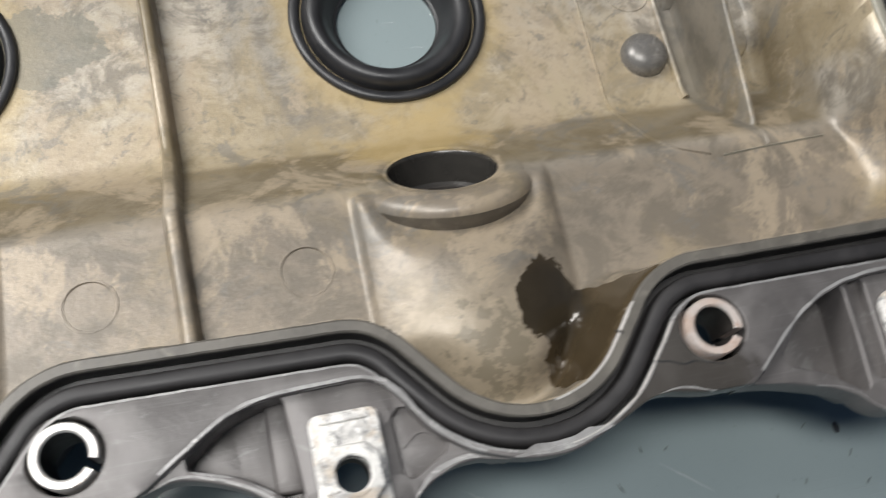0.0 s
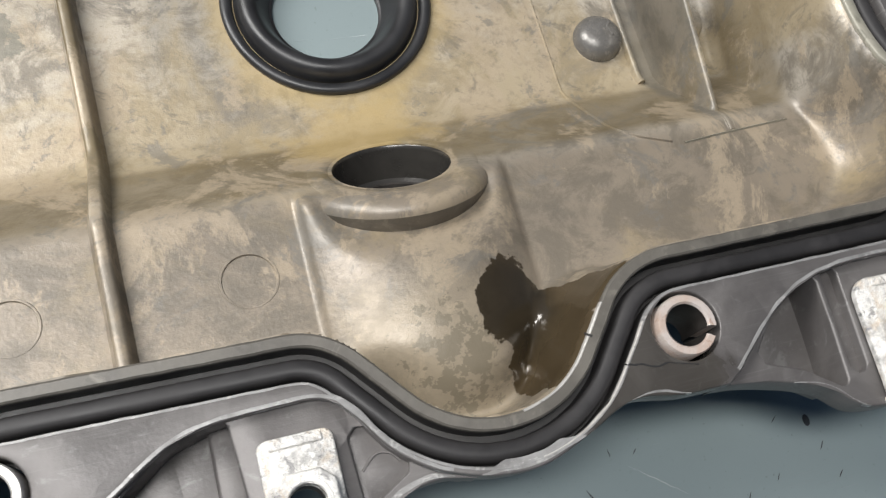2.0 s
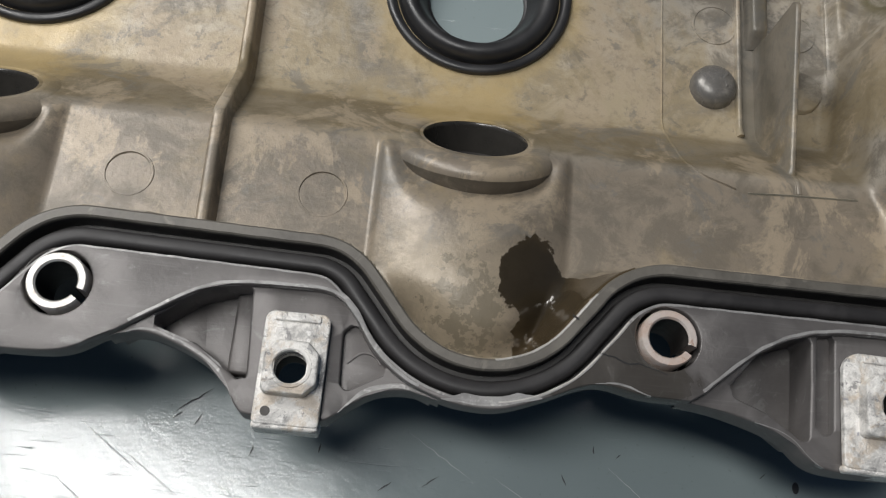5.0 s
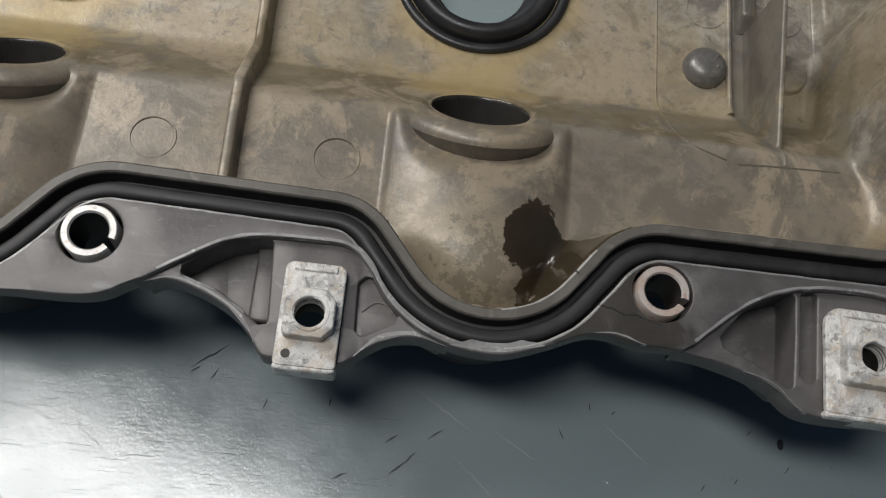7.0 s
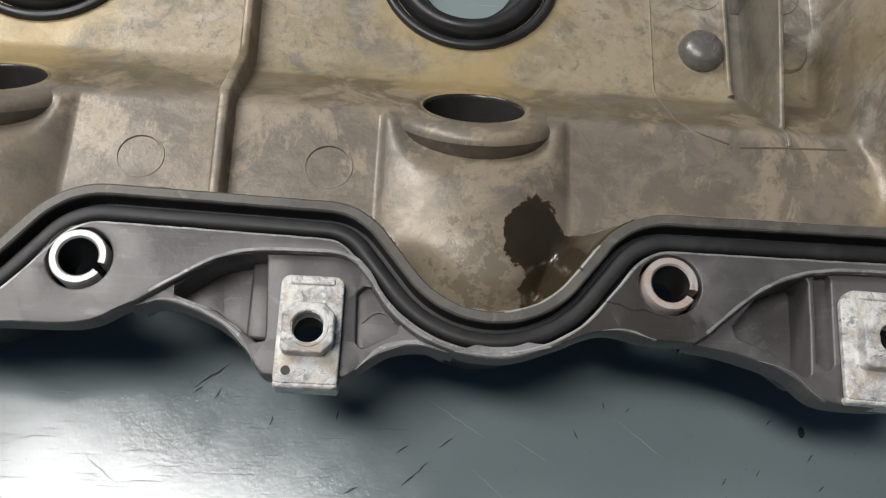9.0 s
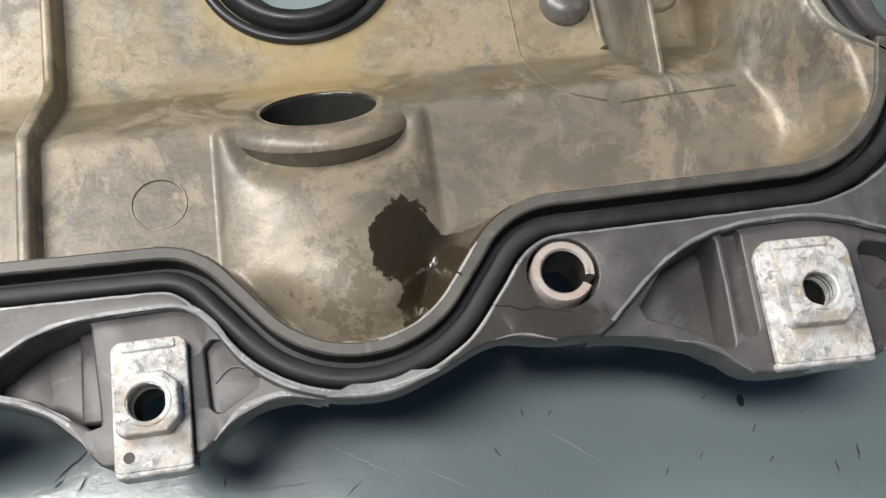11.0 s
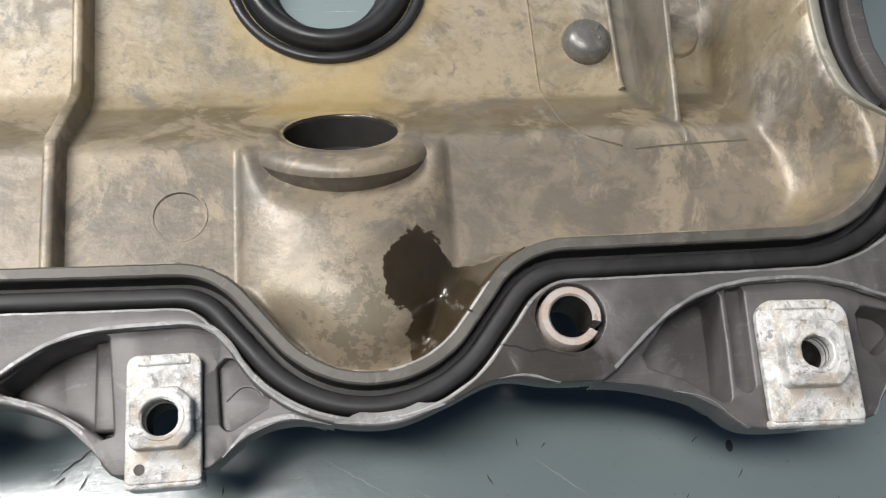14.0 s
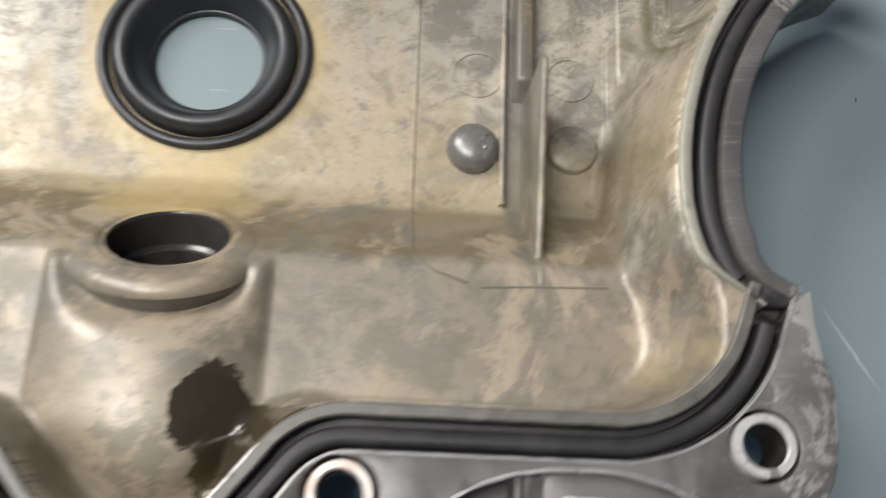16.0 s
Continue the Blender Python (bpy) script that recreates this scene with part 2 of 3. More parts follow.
STEEL = make_plain("worn_steel", (0.66, 0.64, 0.61), (0.52, 0.50, 0.47), 260, 0.36, 0.4, (0.40, 0.33, 0.28))
RUSTY = make_plain("rusty_steel", (0.62, 0.57, 0.53), (0.50, 0.38, 0.31), 170, 0.4, 0.3, (0.36, 0.21, 0.14))
ZINC = make_zinc()
TABLE = make_table()
# near black for hole insides, standing in for the shade in them
HOLE_SHADE = make_plain("hole_shade", (0.025, 0.022, 0.02), (0.045, 0.04, 0.035), 300, 0.5, 0.3)
DOME = make_plain("worn_stud", (0.20, 0.19, 0.175), (0.13, 0.125, 0.115), 180, 0.3, 0.35, (0.28, 0.26, 0.23))
MARK = make_plain("scratch_mark", (0.02, 0.022, 0.024), (0.04, 0.042, 0.045), 300, 0.6)
CRACK = make_plain("crack_dark", (0.006, 0.006, 0.006), (0.012, 0.012, 0.012), 300, 0.7)


# ---- building helpers; lengths here are in millimetres ----
from mathutils.geometry import delaunay_2d_cdt

MM = 0.001


def mesh_of(name, verts, faces, material, smooth=True, angle=40):
    me = bpy.data.meshes.new(name)
    me.from_pydata([tuple(float(c) * MM for c in v) for v in verts], [], faces)
    me.materials.append(material)
    if smooth:
        me.polygons.foreach_set("use_smooth", [True] * len(me.polygons))
        me.set_sharp_from_angle(angle=radians(angle))
    me.update()
    return me


def part(name, me, parent=None, label=""):
    ob = new(name, me)
    if parent:
        ob.parent = parent
    return tagged(ob, label)


def rounded(corners, step=0.6):
    """A polyline through corners (x, y, radius) with round corners."""
    out = []
    for i, (x, y, r) in enumerate(corners):
        p = Vector((x, y))
        if r <= 0 or i in (0, len(corners) - 1):
            out.append(p)
            continue
        a, b = Vector(corners[i - 1][:2]) - p, Vector(corners[i + 1][:2]) - p
        ua, ub = a.normalized(), b.normalized()
        half = ua.angle(ub) / 2
        cut = min(r / math.tan(half), 0.98 * a.length, 0.98 * b.length)
        r = cut * math.tan(half)
        mid = p + (ua + ub).normalized() * (r / math.sin(half))
        s, e = p + ua * cut - mid, p + ub * cut - mid
        turn = s.angle_signed(e)
        n = max(3, int(abs(turn) * r / step))
        for j in range(n + 1):
            w = -turn * j / n
            out.append(mid + Vector((s.x * math.cos(w) - s.y * math.sin(w), s.x * math.sin(w) + s.y * math.cos(w))))
    return out


def even(points, step):
    """The same polyline with even steps."""
    p = np.array([tuple(q) for q in points])
    d = np.r_[0, np.cumsum(np.linalg.norm(np.diff(p, axis=0), axis=1))]
    at = np.linspace(0, d[-1], max(2, int(d[-1] / step)))
    return np.stack([np.interp(at, d, p[:, 0]), np.interp(at, d, p[:, 1])], 1)


def spline(points, step=0.8):
    """A smooth curve through a few control points."""
    p = [Vector(q) for q in points]
    p = [p[0] * 2 - p[1]] + p + [p[-1] * 2 - p[-2]]
    out = []
    for i in range(1, len(p) - 2):
        a, b, c, d = p[i - 1:i + 3]
        n = max(2, int((c - b).length / step))
        for j in range(n):
            t = j / n
            out.append(0.5 * (2 * b + (c - a) * t + (2 * a - 5 * b + 4 * c - d) * t * t + (3 * b - a - 3 * c + d) * t ** 3))
    out.append(p[-2])
    return out


def sides(path):
    """Unit normals to the left of an even polyline."""
    t = np.gradient(path, axis=0)
    t /= np.linalg.norm(t, axis=1, keepdims=True)
    return np.stack([-t[:, 1], t[:, 0]], 1)


def sweep(name, path, profile, material, angle=35, wobble=0.0, taper=None):
    """A profile of (offset to the left, height) drawn along a path."""
    n = sides(path)
    verts, faces, m = [], [], len(profile)
    for i, (p, q) in enumerate(zip(path, n)):
        k = taper(p) if taper else 1.0
        for s, z in profile:
            s *= k
            w = wobble * noise.noise((p[0] * 0.35, p[1] * 0.35, s))
            verts.append((p[0] + q[0] * (s + w), p[1] + q[1] * (s + w), z))
    for i in range(len(path) - 1):
        for j in range(m - 1):
            a = i * m + j
            faces.append((a, a + 1, a + m + 1, a + m))
    return mesh_of(name, verts, faces, material, True, angle)


def lathe(name, profile, material, centre=(0, 0, 0), turns=64, angle=35, closed=False, arc=(0.0, 360.0)):
    """A profile of (radius, height) turned round the z axis."""
    full = arc == (0.0, 360.0)
    verts, faces, m = [], [], len(profile)
    count = turns if full else turns + 1
    for i in range(count):
        w = radians(arc[0] + (arc[1] - arc[0]) * i / turns)
        verts += [(centre[0] + r * math.cos(w), centre[1] + r * math.sin(w), centre[2] + z) for r, z in profile]
    for i in range(turns):
        a, b = i * m, ((i + 1) % count) * m
        for j in range(m if closed else m - 1):
            k = (j + 1) % m
            faces.append((a + j, b + j, b + k, a + k))
    if closed and not full:
        faces.append(tuple(range(m)))
        faces.append(tuple(reversed(range((count - 1) * m, count * m))))
    return mesh_of(name, verts, faces, material, True, angle)


def inside(q, loop):
    """Even-odd test of many points against one closed loop."""
    x, y = q[:, 0], q[:, 1]
    hit = np.zeros(len(q), bool)
    for (x0, y0), (x1, y1) in zip(loop, np.roll(loop, -1, 0)):
        if y0 != y1:
            hit ^= ((y0 > y) != (y1 > y)) & (x < (x1 - x0) * (y - y0) / (y1 - y0) + x0)
    return hit


def plate(name, loops, z0, z1, material, bevel=0.3):
    """A flat plate with holes: loops of (x, y), the first outside; worn, softened rims."""
    rims = []
    for n, loop in enumerate(loops):
        a = np.array([tuple(q) for q in loop], float)
        a = a[np.linalg.norm(a - np.roll(a, 1, 0), axis=1) > 1e-4]
        area2 = (a[:, 0] * np.roll(a[:, 1], -1) - np.roll(a[:, 0], -1) * a[:, 1]).sum()
        if (area2 > 0) != (n == 0):
            a = a[::-1]
        t = np.roll(a, -1, 0) - np.roll(a, 1, 0)
        t /= np.linalg.norm(t, axis=1, keepdims=True) + 1e-9
        rims.append((a, np.stack([-t[:, 1], t[:, 0]], 1)))
    verts, faces = [], []
    flat, edges = [], []
    for a, m in rims:
        first, k = len(verts), len(a)
        for off, z in ((0.0, z0), (0.0, z1 - bevel), (bevel * 0.3, z1 - bevel * 0.3), (bevel, z1)):
            verts += [(*q, z) for q in a + m * off]
        for r in range(3):
            for i in range(k):
                u, v = first + r * k + i, first + r * k + (i + 1) % k
                faces.append((u, v, v + k, u + k))
        base = len(flat)
        flat += [(Vector(tuple(q)), first + 3 * k + i) for i, q in enumerate(a + m * bevel)]
        edges += [(base + i, base + (i + 1) % k) for i in range(k)]
    got = delaunay_2d_cdt([f[0] for f in flat], edges, [], 0, 1e-5)
    own = [o[0] if o else None for o in got[3]]
    tri = [f for f in got[2] if all(own[i] is not None for i in f)]
    mid = np.array([np.mean([got[0][i] for i in f], axis=0) for f in tri])
    keep = inside(mid, rims[0][0])
    for a, m in rims[1:]:
        keep &= ~inside(mid, a)
    top = [tuple(flat[own[i]][1] for i in f) for f, k in zip(tri, keep) if k]
    return mesh_of(name, verts, faces + top, material, True, 50)


def ring(cx, cy, r, n=40):
    return [(cx + r * math.cos(2 * math.pi * i / n), cy + r * math.sin(2 * math.pi * i / n)) for i in range(n)]


def block(name, x0, x1, y0, y1, z0, z1, material, bevel=0.4, taper=0.0, segments=2):
    bm = bmesh.new()
    bmesh.ops.create_cube(bm, size=1.0)
    for v in bm.verts:
        k = 1.0 - taper if v.co.z > 0 else 1.0
        v.co = ((x0 + x1) / 2 + v.co.x * (x1 - x0) * k, (y0 + y1) / 2 + v.co.y * (y1 - y0) * k, (z0 + z1) / 2 + v.co.z * (z1 - z0))
    bmesh.ops.bevel(bm, geom=list(bm.edges), offset=bevel, segments=segments, affect="EDGES", profile=0.5)
    me = bpy.data.meshes.new(name)
    bmesh.ops.scale(bm, vec=(MM,) * 3, verts=bm.verts)
    bm.to_mesh(me)
    bm.free()
    me.materials.append(material)
    me.polygons.foreach_set("use_smooth", [True] * len(me.polygons))
    me.set_sharp_from_angle(angle=radians(50))
    return me


# ---- the bench ----
def bench():
    n, half = 60, 900.0
    g = np.linspace(-half, half, n)
    verts = [(x, y, 0.25 * noise.noise((x * 0.004, y * 0.004, 0))) for y in g for x in g]
    faces = [(j * n + i, j * n + i + 1, (j + 1) * n + i + 1, (j + 1) * n + i) for j in range(n - 1) for i in range(n - 1)]
    top = tagged(new("bench_top", mesh_of("bench_top", verts, faces, TABLE)), "blue-grey enamelled metal bench top with fine scratches", "workbench", kind="structure")
    return top


bench()

# ---- the cover: plan in millimetres ----
TOP, PITCH = 42.0, 101.5      # height of the sealing face, distance between two plug bays
SHELF, FLOOR = 24.5, 5.0      # heights of the inner shelf and the inner floor
LEFT, BACK = -140.0, 128.0

seal_line = rounded([(LEFT, 10.8, 0), (-11 - PITCH, 10.6, 9), (15.2 - PITCH, -22, 22.2), (41.7 - PITCH, 11.2, 12), (-11, 10.2, 9), (15.2, -22, 22.2),
                     (41.7, 11.6, 12), (97, 11.6, 26), (110.0, 22.5, 26), (114.9, 37.0, 0)], 0.5)
seal_line = even(seal_line, 0.7)
ARC, RAD = (167.0, 56.0), 62.7
arc_line = spline([(117.0, 33.6), (111.8, 36.2), (107.6, 40.8), (105.6, 46.0)] + [(ARC[0] - RAD * math.cos(w), ARC[1] + RAD * math.sin(w)) for w in np.linspace(-0.08, 1.22, 12)], 0.7)
arc_line = even(arc_line, 0.7)


def smooth_max(a, b, k):
    h = np.clip(0.5 + 0.5 * (a - b) / k, 0, 1)
    return b + (a - b) * h + k * h * (1 - h)


def smooth_min(a, b, k):
    return -smooth_max(-a, -b, k)


def ease(v, lo, hi):
    t = np.clip((np.asarray(v) - lo) / (hi - lo), 0, 1)
    return t * t * (3 - 2 * t)


PORT_Y, PORT_Z, PORT_N = 47.3, 20.3, radians(46)   # middle of a port and the tilt of its face


def base_height(x, y):
    """The inner surface without the walls: floor, sloping step, shelf and one rounded boss per bay."""
    slope = PORT_Z - (y - PORT_Y) * math.tan(PORT_N) * 0.96
    high = SHELF + 0.03 * (20 - y)
    for cx in (12.2, 12.2 - PITCH):
        dx = np.abs(x - cx)
        dome = 6.2 * np.maximum(1 - (dx / 19.4) ** 2, 0.0) ** 0.9 + 0.7 - 0.4 * np.clip((x - cx) / 19.0, -1, 1) - 4.0 * (dx > 19.4)
        u = np.sqrt(np.maximum(17.0 ** 2 - dx ** 2, 0.0))
        behind = (PORT_Y - 0.69 * u) - y
        neck = 3.3 * np.exp(-((behind - 2.5) / 4.6) ** 2) * ease(dx, 19, 12)
        fade = ease(y, -4, 16)
        high = smooth_max(high, 24.2 + dome * (0.45 + 0.55 * fade) - neck, 0.7)
    z = smooth_min(high, slope, 1.6)
    bulge = 3.8 * ease(x, 96.2, 98.4) * ease(y, 54, 61)
    return smooth_max(z, FLOOR + bulge, 2.6)


def distance(points, path):
    """Distance from points to a polyline, and whether they lie to its left."""
    a, d = path[:-1], np.diff(path, axis=0)
    best, left = np.full(len(points), 1e9), np.zeros(len(points), bool)
    for s in range(0, len(points), 4000):
        q = points[s:s + 4000, None] - a[None]
        t = np.clip((q * d).sum(-1) / (d * d).sum(-1), 0, 1)
        off = q - t[..., None] * d
        far = np.linalg.norm(off, axis=-1)
        k = far.argmin(1)
        i = np.arange(len(k))
        best[s:s + 4000] = far[i, k]
        left[s:s + 4000] = d[k, 0] * q[i, k, 1] - d[k, 1] * q[i, k, 0] > 0
    return best, left


PLUGS = [(11.3, 93.0), (11.3 - PITCH, 93.0)]


def inner_skin():
    """The inside of the cover as one surface, open at the plug wells and the ports."""
    sx, sy = 0.75, 0.65
    gx, gy = np.arange(LEFT, 116.0, sx), np.arange(-10.0, BACK, sy)
    x, y = [g.ravel() for g in np.meshgrid(gx, gy)]
    pts = np.stack([x, y], 1)
    d1, left1 = distance(pts, seal_line[::2])
    d2, left2 = distance(pts, arc_line[::2])
    d1 = np.where(left1, d1, -d1)
    d2 = np.where(left2, d2, -d2)
    d1 = np.where((y > 37.4) & (d1 < 0), 99.0, d1)
    z = base_height(x, y)
    thin = 0.22 + 0.78 * ease(y, 36.4, 45.0)
    rim = smooth_min(d1 - 5.1, d2 - 5.1 * thin - 0.2, 14.0 * ease(x, 78, 96) + 0.1)
    width = 2.6 + 7.5 * ease(x, 82, 103) + 6.0 * ease(x, 24, 30) * ease(x, 46, 38) * ease(y, 24, 16)
    rise = np.clip(1 - np.maximum(rim, 0) / width, 0, 1) ** 2.4
    z = z - 4.2 * np.exp(-((rim - 2.5) / 4.0) ** 2) * ease(y, 14, 5)
    z = z + (41.2 - z) * rise
    keep = (d1 > 3.0) & (d2 > 3.0 * thin)
    # openings: vertices near a rim move onto it
    hole = np.zeros(len(x), bool)
    for cx, cy in PLUGS:
        r = np.hypot(x - cx, y - cy)
        near = np.abs(r - 19.5) < 0.5
        x, y = np.where(near, cx + (x - cx) * 19.5 / np.maximum(r, 1e-6), x), np.where(near, cy + (y - cy) * 19.5 / np.maximum(r, 1e-6), y)
        hole |= r < 19.0
    for cx in (12.2, 12.2 - PITCH):
        ey = math.cos(PORT_N)
        r = np.hypot(x - cx, (y - PORT_Y) / ey)
        near = np.abs(r - 11.0) < 0.75
        k = np.where(near, 11.0 / np.maximum(r, 1e-6), 1.0)
        x, y = cx + (x - cx) * k, PORT_Y + (y - PORT_Y) * k
        hole |= r < 10.3
        flat = np.clip((13.0 - r) / 1.5, 0, 1)
        z = z * (1 - flat) + (PORT_Z - (y - PORT_Y) * math.tan(PORT_N)) * flat
    keep &= ~hole
    nx, ny = len(gx), len(gy)
    k2 = keep.reshape(ny, nx)
    quad = k2[:-1, :-1] & k2[:-1, 1:] & k2[1:, :-1] & k2[1:, 1:]
    idx = np.arange(nx * ny).reshape(ny, nx)
    faces = np.stack([idx[:-1, :-1][quad], idx[:-1, 1:][quad], idx[1:, 1:][quad], idx[1:, :-1][quad]], 1)
    used = np.unique(faces)
    remap = np.full(nx * ny, -1)
    remap[used] = np.arange(len(used))
    return mesh_of("inner_shell", np.stack([x, y, z], 1)[used], remap[faces].tolist(), SKIN, True, 80)


cover = tagged(new("valve_cover"), "upturned cast valve cover, oil-stained inside, lying on the bench", "engine part")
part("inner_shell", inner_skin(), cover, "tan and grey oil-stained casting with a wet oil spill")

# lip, groove and rubbed edge along the sealing face
lip = [(4.7, 30.0), (4.8, 41.1), (4.68, 41.7), (4.35, TOP), (2.9, TOP), (2.6, TOP - 0.25), (2.5, TOP - 0.8), (2.45, 37.6), (-2.45, 37.6), (-2.5, TOP - 0.9)]
LIPS, TROUGH = lip[:7], lip[6:]
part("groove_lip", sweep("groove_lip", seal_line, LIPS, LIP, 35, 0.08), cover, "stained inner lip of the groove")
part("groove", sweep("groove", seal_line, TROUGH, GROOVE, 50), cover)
arc_out = [(w, h - 0.25) for w, h in TROUGH] + [(-2.6, TOP - 0.5), (-2.9, TOP - 0.12), (-5.6, TOP - 0.12), (-6.1, TOP - 0.4), (-6.3, TOP - 1.0), (-6.3, 36.0), (-4.0, 34.0), (-2.0, 4.0)]


def taper_lip(p):
    return 0.22 + 0.78 * float(ease(np.array(p[1]), 36.4, 45.0))


def taper_out(p):
    return 0.8 + 0.2 * float(ease(np.array(p[1]), 36.4, 45.0))


LIP_END = make_plain("stained_end_lip", (0.24, 0.23, 0.185), (0.31, 0.29, 0.235), 60, 0.42, 0.1, (0.17, 0.16, 0.125))
part("groove_lip", sweep("groove_lip", arc_line[6:], LIPS, LIP_END, 50, 0.06, taper_lip), cover, "stained inner lip of the end groove")
part("groove", sweep("groove", arc_line, arc_out, FLANGE, 50, 0.05, taper_out), cover)
part("worn_edge", sweep("worn_edge", seal_line, [(-2.44, TOP - 0.7), (-2.5, TOP - 0.2), (-2.62, TOP + 0.02), (-2.95, TOP + 0.04), (-3.05, TOP - 0.1)], EDGE, 50, 0.1), cover, "thin rubbed bright groove edge")

# flange plate
outer = spline([(LEFT, -9.5), (-124, -15.8), (-112, -16), (-98, -10.6), (-86, -12.2), (-72, -10.6), (-55.5, -9.9), (-48, -6.3), (-42.7, -5.0), (-37, -6.3), (-31.7, -8.8),
                (-27.8, -12), (-25, -16), (-22.5, -17), (-12, -17), (-9.5, -16.2), (-6.3, -13.7), (-2, -11.2), (4, -10.6), (11, -12.2), (18.2, -12.3), (26, -9.7), (31.7, -7.2), (36, -6.4),
                (43, -7.6), (52, -7.9), (59.2, -9.2), (67.6, -12), (75, -16.8), (93, -16.6), (97.5, -13.2), (104.4, -5), (112, 0.2), (118.5, 3.3), (122, 8.5), (123, 20), (121, 29), (120.2, 37.2)])
inner = [tuple(p + n * -2.5) for p, n in zip(seal_line, sides(seal_line))][::-1]
BUSH = [(-57.2, 1.6, 335), (46.6, 2.7, 335), (110.9, 12.2, 285)]
EAR = 40.3                     # height of the two clip ears, a step below the sealing face
arc_1 = spline([(-46.6, -5.7), (-40.8, -1.8), (-34.1, 2.5), (-28.4, 4.3), (-16.5, 4.9), (-10.8, 4.2), (-7.6, 1.2), (-3.6, -4.6), (1.6, -8.9), (7.0, -11.2)], 0.6)
arc_2 = spline([(50.6, -7.8), (53.5, -5.9), (56.1, -3.6), (63.7, 2.4), (72.2, 6.0), (83.4, 7.0), (92.4, 6.0), (100.1, 3.2), (105.2, 1.2), (112.3, 0.4)], 0.6)
holes = [ring(x, y, 5.7) for x, y, a in BUSH]
CLIP_1, CLIP_2 = (-16.6, -9.4), (85.2, -6.4)


def along(lo, hi):
    return [tuple(p) for p in outer if lo < p[0] < hi]


face = along(-200, -47.2) + [tuple(p) for p in arc_1] + along(7.6, 50.0) + [tuple(p) for p in arc_2] + along(112.6, 200)
part("flange", plate("flange", [face + inner] + holes, 37.0, TOP, FLANGE, 0.3), cover, "dark grey machined sealing flange with scuffed face")


def soft(points, r=1.2):
    """A closed loop with rounded corners."""
    a = Vector(points[0]).lerp(Vector(points[-1]), 0.5)
    return rounded([(*a, 0)] + [(x, y, r) for x, y in points] + [(*a, 0)], 0.4)[:-1]


def ear(lo, hi, arc, hole, fields, label):
    """A clip ear: a plate a step below the flange with sunken fields of (loop, floor height)."""
    line = even(arc, 0.7)
    under = [tuple(p + n * 1.3) for p, n in zip(line, sides(line))][::-1]
    part("clip_ear", plate("clip_ear", [along(lo, hi) + under, ring(*hole, 3.3, 28)] + [f[0] for f in fields], 34.0, EAR, FLANGE, 0.4), cover, label)
    for loop, floor in fields:
        if floor < 34.0:
            path = even([tuple(p) for p in loop] + [tuple(loop[0])], 0.6)
            part("field_wall", sweep("field_wall", path, [(0.0, 34.05), (0.0, floor - 0.3)], FLANGE, 60), cover)
        c = np.mean(np.array([tuple(p) for p in loop]), 0)
        wide = [tuple(c + (np.array(tuple(p)) - c) * 1.06) for p in loop]
        part("field_floor", plate("field_floor", [wide], floor - 1.5, floor, FLANGE, 0.2), cover)
    part("step_wall", sweep("step_wall", line, [(0.05, TOP - 0.5), (0.1, 31.0)], FLANGE, 60), cover)
    part("worn_edge", sweep("worn_edge", line[4:-4], [(-0.04, TOP - 0.8), (0.05, TOP - 0.3), (0.25, TOP + 0.01), (0.7, TOP + 0.015), (1.05, TOP - 0.06)], EDGE, 50, 0.16), cover, "rubbed bright step rim")


cavity_1 = soft([(-41.6, -2.9), (-34.0, 2.9), (-25.3, 5.3), (-24.3, -8.0), (-24.0, -12.8), (-26.4, -10.7), (-32.9, -6.1), (-39.1, -4.2)], 1.0)
field_1 = soft([(-9.0, -1.6), (-7.3, 0.1), (-5.8, -0.9), (-1.0, -7.0), (-1.4, -8.2), (-7.2, -11.4), (-8.6, -10.8)], 1.0)
cavity_2 = soft([(57.6, -4.6), (64.0, 3.1), (72.7, 6.6), (72.4, -2.0), (71.6, -13.2), (64.5, -8.1), (59.0, -6.0)], 1.0)
slot_2 = soft([(74.0, 7.0), (77.0, 7.0), (76.0, -10.9), (73.0, -10.9)], 1.2)
field_2 = soft([(95.9, 1.9), (98.0, 2.1), (102.2, 1.0), (104.7, -0.9), (103.8, -2.0), (98.2, -6.5), (96.0, -5.6)], 1.3)
ear(-48.5, 9.0, arc_1, CLIP_1, [(cavity_1, 32.5), (field_1, 38.7)], "dark cast clip ear with a deep pocket and a small sunken field")
ear(49.5, 114.0, arc_2, CLIP_2, [(cavity_2, 31.5), (slot_2, 38.3), (field_2, 34.0)], "dark cast clip ear with a deep pocket, a slot and a sunken corner")
part("pocket_step", block("pocket_step", -28.3, -23.6, -9.6, 5.2, 31.0, 35.2, FLANGE, 0.6), cover)
# thin raised line inside the small field
part("field_rib", sweep("field_rib", even(spline([(-7.9, -6.6), (-5.6, -4.6), (-3.4, -4.9), (-2.2, -6.3)], 0.4), 0.4), [(0.28, 38.5), (0.1, 38.95), (-0.1, 38.95), (-0.28, 38.5)], FLANGE, 60), cover)
